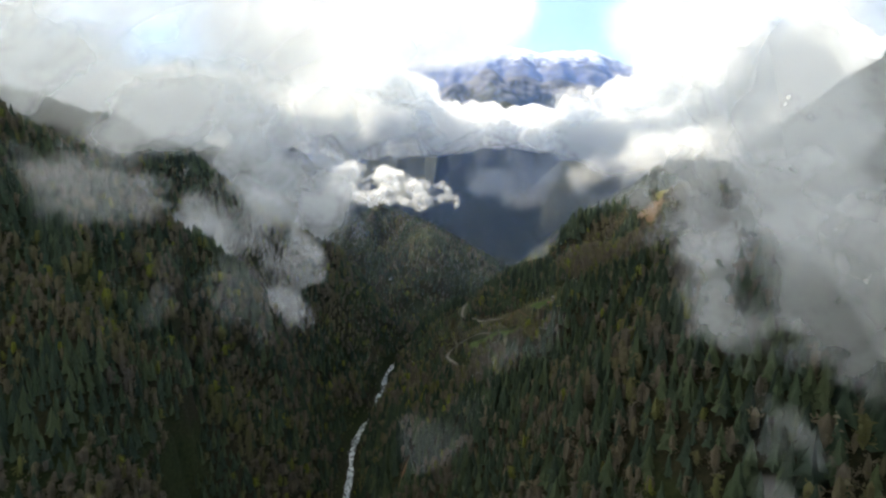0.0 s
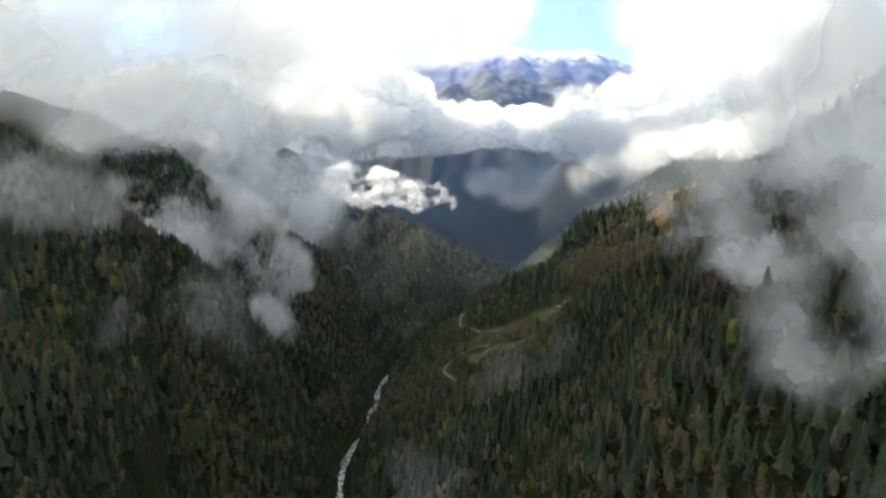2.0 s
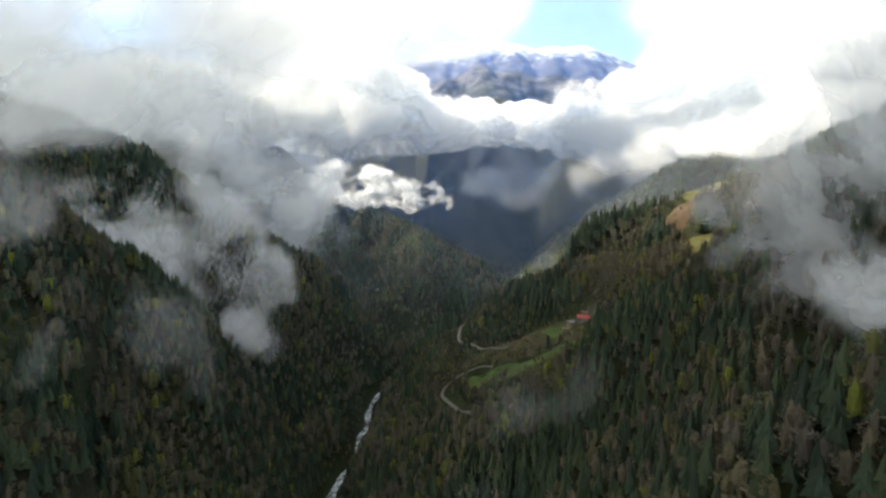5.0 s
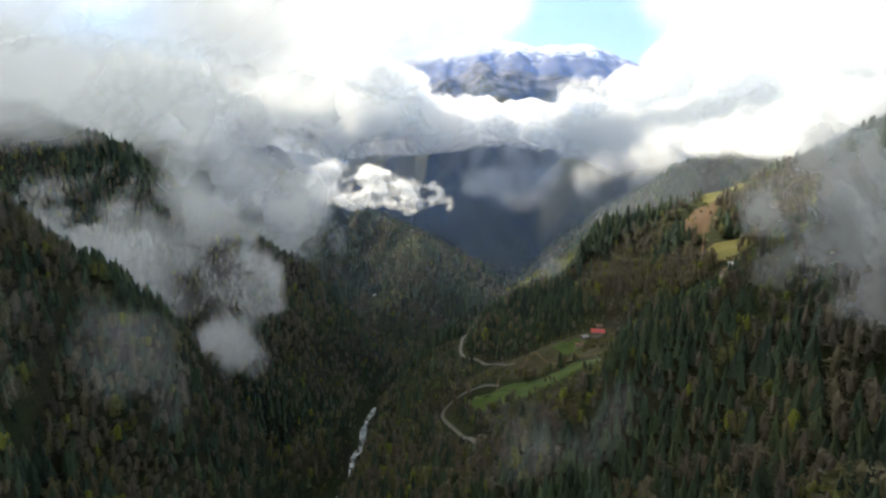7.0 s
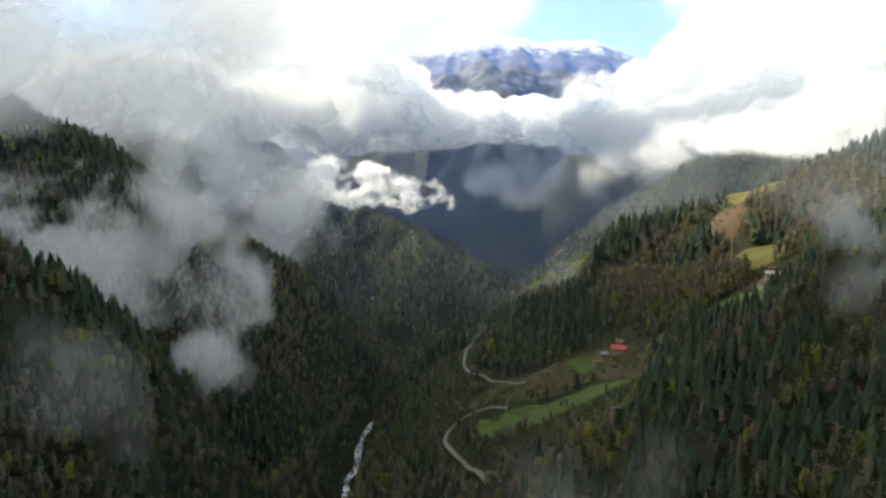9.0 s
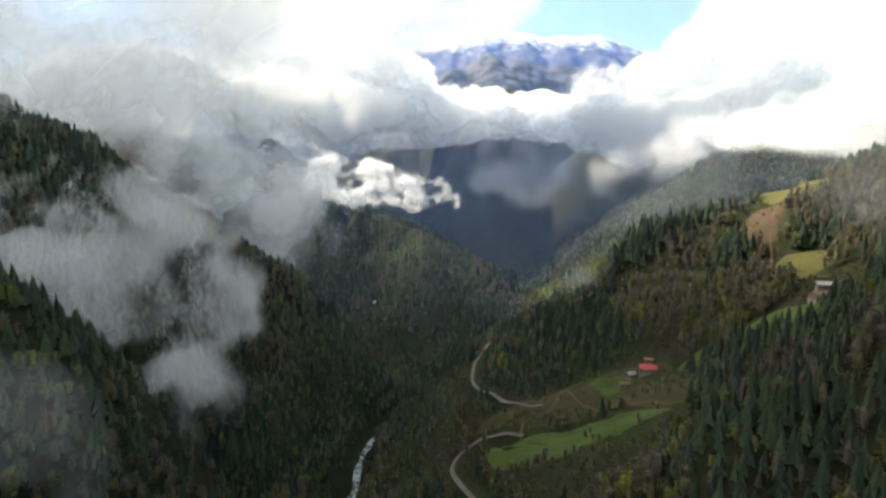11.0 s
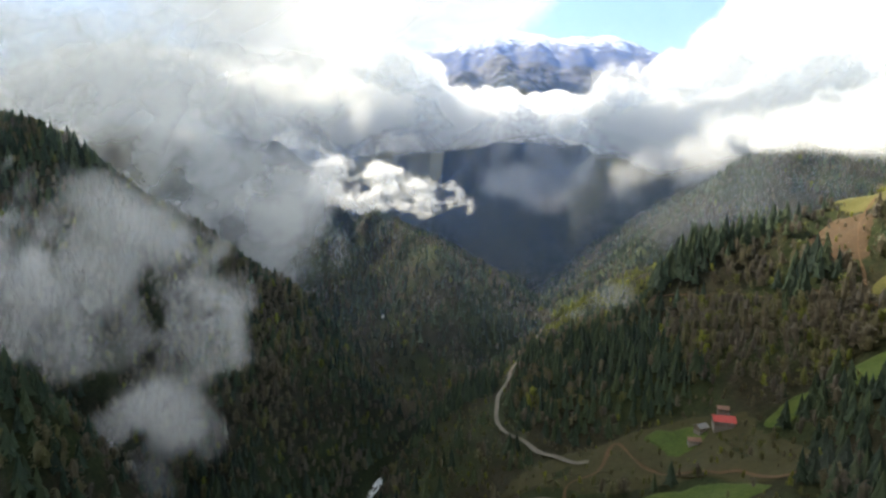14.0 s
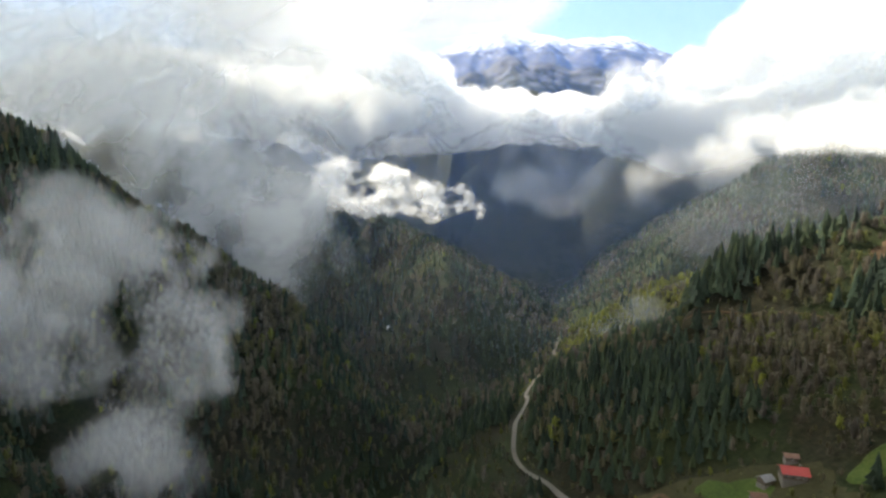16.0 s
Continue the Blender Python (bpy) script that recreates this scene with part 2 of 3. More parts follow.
RIVER = [(-140, -700, 50), (-110, -200, 64), (-96, 150, 74), (-98, 320, 80), (-99, 395, 83), (-108, 474, 86), (-105, 525, 88), (-93, 570, 90), (-98, 613, 92), (-92, 640, 93), (-95, 683, 95), (-90, 722, 98), (-72, 758, 102), (-58, 780, 105), (-46, 807, 109), (-43, 829, 112), (-92, 930, 124), (-132, 1115, 138), (-170, 1300, 165), (-260, 1500, 215), (-300, 1900, 260), (0, 2600, 330)]
SIDE_STREAM = [(-43, 829, 112), (20, 930, 140), (70, 1050, 165), (110, 1300, 205), (90, 1700, 240), (40, 2100, 280)]


def soft_max(a, b, k):
    h = np.clip(0.5 + 0.5 * (a - b) / k, 0, 1)
    return b + (a - b) * h + k * h * (1 - h)


def value_noise(x, y, size, seed):
    """Smooth lattice noise on the plan, from -1 to 1."""
    rng = np.random.RandomState(seed)
    table = rng.rand(256, 256) * 2 - 1
    u, v = x / size + 1000, y / size + 1000
    i, j = np.floor(u).astype(int), np.floor(v).astype(int)
    fu, fv = u - i, v - j
    fu, fv = fu * fu * (3 - 2 * fu), fv * fv * (3 - 2 * fv)
    i0, i1, j0, j1 = i % 256, (i + 1) % 256, j % 256, (j + 1) % 256
    return (table[i0, j0] * (1 - fu) + table[i1, j0] * fu) * (1 - fv) + (table[i0, j1] * (1 - fu) + table[i1, j1] * fu) * fv


def land(x, y):
    x, y = np.asarray(x, float), np.asarray(y, float)
    wx = x + 14 * value_noise(x, y, 90, 3) + 5 * value_noise(x, y, 37, 4)
    wy = y + 14 * value_noise(x, y, 90, 5) + 5 * value_noise(x, y, 37, 6)
    h = np.full(x.shape, 40.0)
    for pts, left, right in CRESTS.values():
        d, z, side = polyline(pts, wx, wy)
        d = np.sqrt(d * d + 64) - 8
        h = soft_max(h, z - d * np.where(side > 0, left, right), 14.0)
    far = np.clip((y - 1500) / 900, 0, 1)
    crest, _, _ = polyline(PEAK, x, y)
    far = far * np.clip(crest / 420, 0.12, 1)
    h = h + far * (56 * value_noise(x, y * 0.5, 260, 11) + 34 * value_noise(x, y * 0.4, 110, 12) + 18 * value_noise(x, y * 0.6, 52, 13))
    h = h + 4.5 * value_noise(x, y, 48, 7) + 2.2 * value_noise(x, y, 19, 8)
    d, z, side = polyline(RIVER, x, y)
    cap = z + np.maximum(0, d - 6) * np.where(side > 0, 1.9, 1.55)
    cap = np.where((side < 0) & (d > 50), z + 68 + (d - 50) * 0.85, cap) + np.maximum(0, d - 150) * 2
    d2, z2, _ = polyline(SIDE_STREAM, x, y)
    cap = np.minimum(cap, z2 + np.maximum(0, d2 - 5) * 0.85 + np.maximum(0, d2 - 120) * 2)
    cap = cap + 2.0 * value_noise(x, y, 31, 9) * np.clip(d / 20, 0, 1)
    cap = cap + 35 * np.clip((y - 870) / 160, 0, 1)
    h = -soft_max(-h, -cap, 10.0)
    bed = np.minimum(d, 400)
    return np.where((bed < 7) & (y < 850), z - 0.3, np.maximum(h, z - 0.3 + 0.02 * bed) * (bed < 200) + h * (bed >= 200))


def mesh_ob(name, verts, faces, material, parent=None, smooth_faces=False, attrs=None):
    """One mesh object from arrays; faces: an (n, 3) or (n, 4) array."""
    verts, faces = np.asarray(verts, np.float32), np.asarray(faces, np.int32)
    me = bpy.data.meshes.new(name)
    n, k = faces.shape
    me.vertices.add(len(verts))
    me.vertices.foreach_set("co", verts.ravel())
    me.loops.add(n * k)
    me.loops.foreach_set("vertex_index", faces.ravel())
    me.polygons.add(n)
    me.polygons.foreach_set("loop_start", np.arange(0, n * k, k, dtype=np.int32))
    me.polygons.foreach_set("loop_total", np.full(n, k, np.int32))
    for key, values in (attrs or {}).items():
        me.attributes.new(key, "FLOAT", "POINT").data.foreach_set("value", np.asarray(values, np.float32))
    me.update(calc_edges=True)
    me.polygons.foreach_set("use_smooth", np.full(n, smooth_faces))
    me.materials.append(material)
    ob = new(name, me)
    if parent is not None:
        ob.parent = parent
    return ob


def grid_faces(nx, ny):
    i = np.arange((ny - 1) * nx).reshape(ny - 1, nx)[:, :-1].ravel()
    return np.stack([i, i + 1, i + nx + 1, i + nx], 1)


def spread(*stretches):
    """Steps along an axis: (from, to, step)."""
    return np.unique(np.concatenate([np.arange(a, b + 0.01, s) for a, b, s in stretches]))


gx = spread((-4600, -1400, 80), (-1400, -560, 28), (-560, 560, 7), (560, 1400, 20), (1400, 4600, 80))
gy = spread((-1500, -300, 60), (-300, 0, 20), (0, 1120, 7), (1120, 1700, 16), (1700, 4900, 32))
X, Y = np.meshgrid(gx, gy)
Z = land(X, Y)
ground = mesh_ob("ground", np.stack([X.ravel(), Y.ravel(), Z.ravel()], 1), grid_faces(len(gx), len(gy)), FLOOR, None, True)
tagged(ground, "steep wooded mountain ground with brown leaf litter and snowy peaks", "ground", kind="structure")


# ---- river, roads, meadows ----
def resample(pts, step):
    pts = np.asarray(pts, float)[:, :2]
    # a smooth curve along the points
    out = []
    p = np.vstack([2 * pts[0] - pts[1], pts, 2 * pts[-1] - pts[-2]])
    for i in range(1, len(p) - 2):
        n = max(2, int(np.linalg.norm(p[i + 1] - p[i]) / step))
        for t in np.arange(n) / n:
            out.append(0.5 * ((2 * p[i]) + (-p[i - 1] + p[i + 1]) * t + (2 * p[i - 1] - 5 * p[i] + 4 * p[i + 1] - p[i + 2]) * t * t + (-p[i - 1] + 3 * p[i] - 3 * p[i + 1] + p[i + 2]) * t ** 3))
    out.append(pts[-1])
    return np.array(out)


def ribbon(name, pts, width, material, lift, wobble=0.0, flat=False, cols=5, seed=1):
    """A strip that follows the land along a line on the plan."""
    c = resample(pts, 3.0)
    d = np.gradient(c, axis=0)
    d /= np.linalg.norm(d, axis=1)[:, None]
    nrm = np.stack([-d[:, 1], d[:, 0]], 1)
    w = width * 0.5 * (1 + wobble * value_noise(c[:, 0] * 3, c[:, 1] * 3, 40, seed))
    s = np.linspace(-1, 1, cols)
    P = c[:, None, :] + nrm[:, None, :] * (w[:, None] * s)[:, :, None]
    if flat:
        z = np.repeat((land(c[:, 0], c[:, 1]) + lift)[:, None], cols, 1)
    else:
        z = np.maximum(land(P[..., 0], P[..., 1]), land(c[:, 0], c[:, 1])[:, None] - 0.3) + lift
    v = np.concatenate([P, z[..., None]], 2).reshape(-1, 3)
    return mesh_ob(name, v, grid_faces(cols, len(c)), material, None, True), c


river, river_line = ribbon("river", RIVER[:16], 6.6, FOAM, 0.9, 0.6, True)
tagged(river, "foaming white mountain river between dark wooded banks", "river", kind="structure")
fall, _ = ribbon("cascade", [(-133, 1098), (-131, 1106), (-130, 1114)], 4.5, FOAM, 1.5, 0.3, True)
tagged(fall, "small white cascade in the upper gorge", "river", kind="structure")
LOWER_ROAD = [(30, 405), (27, 420), (23, 440), (15, 471), (4, 498), (1, 516), (8, 528), (23, 527), (38, 514), (50, 502)]
UPPER_ROAD = [(68, 529), (57, 536), (41, 576), (28, 611), (21, 640), (23, 668), (28, 697), (38, 725), (41, 750), (45, 790), (60, 830), (80, 875), (94, 916), (98, 960), (120, 1050)]
TRACKS = [
    ("road_cutting", [(-36, 268), (-33, 290), (-29, 310)], 3.0, "pale gravel cutting between the trees"),
    ("farm_track", [(48, 498), (53, 516), (71, 519), (85, 537), (90, 516), (94, 503), (109, 482), (117, 469), (124, 466), (129, 458), (137, 446), (155, 440)], 2.8, "reddish earth farm track above the meadow"),
    ("farm_track", [(254, 574), (247, 560), (251, 548), (258, 532), (262, 515)], 1.9, "pale earth track curling round a pasture"),
    ("farm_track", [(254, 574), (262, 590), (272, 612), (290, 638), (312, 655)], 2.0, "orange earth track up to the hilltop pasture"),
    ("forest_path", [(150, 708), (168, 702), (186, 689), (215, 650), (230, 623), (237, 597), (252, 575)], 1.5, "narrow path winding in the leafless wood"),
]
road_lines = []
for name, line, label in (("road", LOWER_ROAD, "pale gravel valley road with a sharp bend"), ("road", UPPER_ROAD, "pale gravel road winding up the valley")):
    ob, c = ribbon(name, line, 3.3, GRAVEL, 1.2, 0.2)
    tagged(ob, label, "road", kind="structure")
    road_lines.append(c)
for name, line, width, label in TRACKS:
    ob, c = ribbon(name, line, width * 0.75, EARTH, 0.9, 0.8)
    tagged(ob, label, "track", kind="structure")
    road_lines.append(c)


def patch(name, outline, material, lift, step=4.0, label="", category="meadow"):
    """A piece of open land that follows the ground inside a rounded outline."""
    c = resample(list(outline) + [outline[0]], 5.0)[:-1]
    k = np.arange(len(c))
    c = c + np.stack([value_noise(k * 5.0, k * 0.0, 11, 41) + 0.6 * value_noise(k * 5.0, k * 0.0, 5, 43), value_noise(k * 5.0, k * 0.0 + 50, 11, 42)], 1) * 2.4
    mid = c.mean(0)
    rings = np.linspace(0, 1, 8)
    P = mid + (c - mid)[None] * rings[:, None, None]
    z = land(P[..., 0], P[..., 1]) + lift
    z[-1] -= lift + 0.5
    n = len(c)
    v = np.concatenate([P, z[..., None]], 2).reshape(-1, 3)
    f = []
    for r in range(7):
        i = np.arange(n) + r * n
        j = np.roll(np.arange(n), -1) + r * n
        f.append(np.stack([i, j, j + n, i + n], 1))
    return tagged(mesh_ob(name, v, np.concatenate(f), material, None, True), label, category, kind="structure"), c


FIELDS = []
FIELDS.append(("rough_ground", [(8, 538), (30, 533), (60, 505), (88, 492), (112, 470), (135, 445), (155, 460), (158, 500), (150, 520), (125, 534), (100, 543), (72, 548), (50, 552), (30, 555), (14, 550)], SCRUB, 0.3, "brownish rough grass and scrub on the terrace"))
FIELDS.append(("meadow", [(22, 513), (37, 504), (62, 500), (86, 490), (108, 468), (122, 457), (133, 443), (120, 438), (106, 437), (82, 447), (61, 455), (40, 472), (26, 492)], GRASS, 0.7, "bright green hay meadow on a terrace"))
FIELDS.append(("meadow", [(95, 527), (104, 533), (115, 526), (126, 523), (131, 512), (118, 505), (106, 508)], GRASS, 0.8, "small green meadow below the red-roofed house"))
FIELDS.append(("meadow", [(150, 500), (165, 508), (180, 512), (185, 504), (170, 494), (155, 492)], GRASS, 0.6, "strip of green grass beside the house"))
FIELDS.append(("meadow", [(188, 494), (204, 514), (216, 516), (234, 504), (240, 486), (222, 466), (200, 476)], GRASS, 0.6, "green sloping meadow beside the hamlet"))
FIELDS.append(("pasture", [(254, 575), (268, 582), (287, 575), (292, 552), (276, 534), (259, 533), (252, 552)], HAY, 0.6, "olive hillside pasture above a track"))
FIELDS.append(("pasture", [(296, 688), (318, 704), (345, 700), (352, 672), (338, 642), (322, 630), (304, 640), (292, 662)], HAY, 0.6, "yellow-green hilltop pasture"))
FIELDS.append(("bare_slope", [(288, 662), (300, 640), (288, 622), (270, 600), (258, 604), (250, 628), (262, 655), (276, 672)], REDDISH, 0.5, "reddish-brown bare earth slope"))
field_lines = []
for name, line, material, lift, label in FIELDS:
    _, c = patch(name, line, material, lift, label=label)
    field_lines.append(c)


def inside(c, x, y):
    res = np.zeros(x.shape, bool)
    for (ax, ay), (bx, by) in zip(c, np.roll(c, -1, 0)):
        hit = ((ay > y) != (by > y)) & (x < (bx - ax) * (y - ay) / (by - ay + 1e-9) + ax)
        res ^= hit
    return res


# ---- trees ----
def ball(level):
    bm = bmesh.new()
    bmesh.ops.create_icosphere(bm, subdivisions=level, radius=1.0)
    v = np.array([tuple(q.co) for q in bm.verts])
    f = np.array([[q.index for q in t.verts] for t in bm.faces])
    bm.free()
    return v, f


BALL = ball(1)


def conifer_shape(rng, tiers=6, points=9, height=1.0):
    """Verts and triangles of a spruce crown, one metre high, with drooping ragged tiers."""
    v, f = [], []
    for k in range(tiers):
        z0 = 0.10 + 0.80 * k / tiers
        top = min(1.0, z0 + 0.36 - 0.10 * k / tiers)
        r = 0.20 * (1 - k / tiers) ** 0.85 + 0.018
        n = len(v)
        v.append((rng.uniform(-.01, .01), rng.uniform(-.01, .01), top))
        a0 = rng.uniform(0, 6.28)
        for i in range(points):
            a = a0 + 6.2832 * i / points
            q = r * (rng.uniform(0.85, 1.15) if i % 2 == 0 else rng.uniform(0.45, 0.65))
            v.append((q * math.cos(a), q * math.sin(a), z0 + rng.uniform(-.02, .03) - (0.03 if i % 2 == 0 else -0.03)))
        for i in range(points):
            f.append((n, n + 1 + i, n + 1 + (i + 1) % points))
    return np.array(v), np.array(f)


def leafy_shape(rng, clumps=92, size=0.06):
    """Verts and triangles of an upright broad-leaved crown, one metre high: many small leaf clumps."""
    bv, bf = BALL
    d = bv * rng.uniform(0.7, 1.25, len(bv))[:, None]
    v = [tuple(q) for q in d * np.array([0.09, 0.09, 0.34]) + np.array([0, 0, 0.58])]
    f = [tuple(t) for t in bf]
    lobes = [(0.10 * math.cos(a), 0.10 * math.sin(a), 0.34 + 0.075 * k, 0.155 - 0.011 * k) for k, a in enumerate(rng.uniform(0, 6.28, 8))]
    for k in range(clumps):
        lx, ly, lz, lr = lobes[k % 8]
        d = rng.normal(size=3)
        d /= np.linalg.norm(d)
        c = np.array([lx, ly, lz]) + d * lr * rng.uniform(0.45, 1.1)
        n = len(v)
        for i in range(3):
            e = rng.normal(size=3)
            v.append(tuple(c + e / np.linalg.norm(e) * size * rng.uniform(0.6, 1.25)))
        f.append((n, n + 1, n + 2))
    return np.array(v), np.array(f)


def trunk_shape(top, radius, limbs=0, rng=None):
    v, f = [], []

    def stick(a, b, ra, rb, sides=5):
        a, b = Vector(a), Vector(b)
        q = (b - a).to_track_quat("Z", "Y")
        n = len(v)
        for p, r in ((a, ra), (b, rb)):
            for i in range(sides):
                t = 6.2832 * i / sides
                v.append(tuple(p + q @ Vector((r * math.cos(t), r * math.sin(t), 0))))
        for i in range(sides):
            j = (i + 1) % sides
            f.append((n + i, n + j, n + sides + j))
            f.append((n + i, n + sides + j, n + sides + i))

    stick((0, 0, -0.06), (0, 0, top), radius, radius * 0.35)
    for _ in range(limbs):
        h = rng.uniform(0.28, 0.6)
        a = rng.uniform(0, 6.28)
        stick((0, 0, h), (0.2 * math.cos(a), 0.2 * math.sin(a), h + rng.uniform(.15, .3)), radius * 0.5, radius * 0.12, 4)
    return np.array(v), np.array(f)


rng = np.random.RandomState(11)
SPRUCE = [conifer_shape(rng) for _ in range(6)]
SPRUCE_FAR = [conifer_shape(rng, 3, 6) for _ in range(4)]
BROAD = [leafy_shape(rng) for _ in range(6)]
BROAD_FAR = [leafy_shape(rng, 12, 0.11) for _ in range(4)]


def forest(name, shapes, pos, height, width, tint, material, label):
    """Many trees too far to count, one mesh."""
    vs, fs, ts, n = [], [], [], 0
    r = np.random.RandomState(5)
    pick = r.randint(0, len(shapes), len(pos))
    turn = r.uniform(0, 6.28, len(pos))
    for k, (sv, sf) in enumerate(shapes):
        idx = np.where(pick == k)[0]
        if not len(idx):
            continue
        c, s = np.cos(turn[idx])[:, None], np.sin(turn[idx])[:, None]
        w, h = (width * height)[idx][:, None], height[idx][:, None]
        vx = (sv[None, :, 0] * c - sv[None, :, 1] * s) * w + pos[idx, 0][:, None]
        vy = (sv[None, :, 0] * s + sv[None, :, 1] * c) * w + pos[idx, 1][:, None]
        vz = sv[None, :, 2] * h + pos[idx, 2][:, None]
        vs.append(np.stack([vx, vy, vz], 2).reshape(-1, 3))
        fs.append((sf[None] + (n + np.arange(len(idx))[:, None, None] * len(sv))).reshape(-1, 3))
        ts.append(np.repeat(tint[idx], len(sv)))
        n += len(idx) * len(sv)
    ob = mesh_ob(name, np.concatenate(vs), np.concatenate(fs), material, None, False, {"tint": np.concatenate(ts)})
    return tagged(ob, label, "forest", kind="stuff")


def scatter(x0, x1, y0, y1, step, seed):
    r = np.random.RandomState(seed)
    x, y = np.meshgrid(np.arange(x0, x1, step), np.arange(y0, y1, step))
    x = x.ravel() + r.uniform(-.5, .5, x.size) * step
    y = y.ravel() + r.uniform(-.5, .5, y.size) * step
    keep = np.ones(x.size, bool)
    low = np.zeros(x.size, bool)
    for k, c in enumerate(field_lines):
        hit = inside(c, x, y)
        if k in (0, 7):
            keep &= ~hit | (r.uniform(size=x.size) < 0.8)
            low |= hit
        else:
            keep &= ~hit | (r.uniform(size=x.size) < 0.05)
            low |= hit
    for k, line in enumerate((river_line, *road_lines)):
        d, _, _ = polyline([(*p, 0) for p in line[::3]], x, y)
        clear = 9.0 if k == 0 else 4.5 if k < 3 else 2.6
        keep &= d > clear
        low |= d < clear + 3.5
    for hx, hy in HOUSES:
        keep &= np.hypot(x - hx, y - hy) > 11
        low |= np.hypot(x - hx, y - hy) < 24
    low |= (x > 40) & (x < 135) & (y > 378) & (y < 450)
    low |= (x > -60) & (x < 22) & (y > 500) & (y < 690) & (r.uniform(size=x.size) < 0.85)
    x, y, low = x[keep], y[keep], low[keep]
    return np.stack([x, y, land(x, y)], 1), low, r


HOUSES = [(138, 512), (128, 515), (122, 511), (142, 521), (240, 492), (250, 502), (286, 718), (330, 655)]


def zone(p, x0, x1, y0, y1, soft):
    """How far a place lies inside a stretch of the plan, 0 to 1."""
    a = np.clip((p[:, 0] - x0) / soft, 0, 1) * np.clip((x1 - p[:, 0]) / soft, 0, 1)
    return a * np.clip((p[:, 1] - y0) / soft, 0, 1) * np.clip((y1 - p[:, 1]) / soft, 0, 1)


def stand(p, low, r):
    """Which trees are spruces, how high each is, and its tint: spruce stands on the spurs, leafless and budding
    woods in the hollows, a yellow-green wood beyond the shoulder with sunlight put into its tint."""
    f = 0.62 + 0.55 * value_noise(p[:, 0], p[:, 1], 60, 21) + 0.35 * value_noise(p[:, 0], p[:, 1], 25, 22)
    f += 0.3 * zone(p, 30, 170, 585, 740, 25) + 0.2 * zone(p, -900, 60, 900, 1800, 40) + 1.1 * zone(p, 160, 310, 690, 760, 12) + 1.6 * zone(p, 222, 252, 596, 642, 4) - 0.85 * zone(p, 140, 420, 500, 690, 30)
    f -= 0.9 * zone(p, 60, 420, 790, 1020, 30) + 0.1 * (p[:, 0] < -60)
    con = (f + r.uniform(-.5, .5, len(p)) > 0.5) & ~low
    age = 0.75 + 0.35 * value_noise(p[:, 0], p[:, 1], 45, 23)
    h = np.where(con, r.uniform(13, 26, len(p)), r.uniform(12, 22, len(p))) * np.clip(age, 0.6, 1.1)
    h = h * (1 + 0.75 * zone(p, 160, 310, 690, 760, 12) * con + 0.5 * zone(p, 222, 252, 596, 642, 4) * con)
    h = np.where(low, r.uniform(2.8, 7.0, len(p)), h)
    # The 0.58 brightens the leaf colour beyond the shoulder to look sunlit.
    warm = 0.22 + 0.16 * value_noise(p[:, 0], p[:, 1], 35, 24) + 0.58 * zone(p, 60, 420, 790, 1020, 40) + 0.12 * zone(p, 30, 300, 560, 720, 25) + 0.12 * (p[:, 0] < -60) + 0.2 * low
    t = np.clip(r.normal(0, 0.13, len(p)) + warm + 0.5 * (r.uniform(size=len(p)) > 0.91), 0, 1)
    return con, h, np.where(con, r.uniform(0, 1, len(p)), t)


def plant(x0, x1, y0, y1, step, seed, far, leave_out=None):
    p, low, r = scatter(x0, x1, y0, y1, step, seed)
    con, h, t = stand(p, low, r)
    a, b = (SPRUCE_FAR, BROAD_FAR) if far else (SPRUCE, BROAD)
    w = r.uniform(0.8, 1.2, len(p))
    singles = np.zeros(len(p), bool)
    if leave_out:
        for pick, most, make in ((con, 260, spruce), (~con & ~low, 200, broadleaf)):
            q = np.where(pick & (zone(p, *leave_out, 0.01) > 0))[0][:most]
            singles[q] = True
            for i in q:
                make(p[i], h[i], w[i], r.uniform(0, 6.28), r.randint(0, 6))
    q = con & ~singles
    forest("spruce_forest", a, p[q], h[q], w[q] * 1.1, t[q], NEEDLES, "dense dark green spruce forest on the slope")
    q = ~con & ~singles
    forest("broadleaf_forest", b, p[q], h[q], w[q] * 1.22, t[q], LEAVES, "mixed brown and yellow-green spring woodland")


def tree_mesh(name, shape, material):
    ob = mesh_ob(name, shape[0], shape[1], material)
    me = ob.data
    bpy.data.objects.remove(ob)
    return me


SPRUCE_CROWN = [tree_mesh("crown", q, NEEDLES_OWN) for q in SPRUCE]
BROAD_CROWN = [tree_mesh("crown", q, LEAVES_OWN) for q in BROAD]
SPRUCE_TRUNK = [tree_mesh("trunk", trunk_shape(0.9, 0.016), BARK) for _ in SPRUCE]
BROAD_TRUNK = [tree_mesh("trunk", trunk_shape(0.7, 0.018, 5, rng), BARK) for _ in BROAD]


def single_tree(name, place_at, height, width, turn, crown, trunk, label, group):
    ob = new(name)
    ob.location = place_at
    ob.rotation_euler = (0, 0, turn)
    ob.scale = (height * width, height * width, height)
    for part_name, me in (("trunk", trunk), ("crown", crown)):
        new(part_name, me).parent = ob
    return tagged(ob, label, "tree", group)


def spruce(at, h, w, turn, k):
    single_tree("spruce", at, h, w * 1.1, turn, SPRUCE_CROWN[k], SPRUCE_TRUNK[k], "dark green spruce with drooping ragged branches", "spruces on the spur")


def broadleaf(at, h, w, turn, k):
    single_tree("broadleaf_tree", at, h, w * 1.22, turn, BROAD_CROWN[k], BROAD_TRUNK[k], "upright budding tree with a thin brownish crown", "budding trees on the spur")


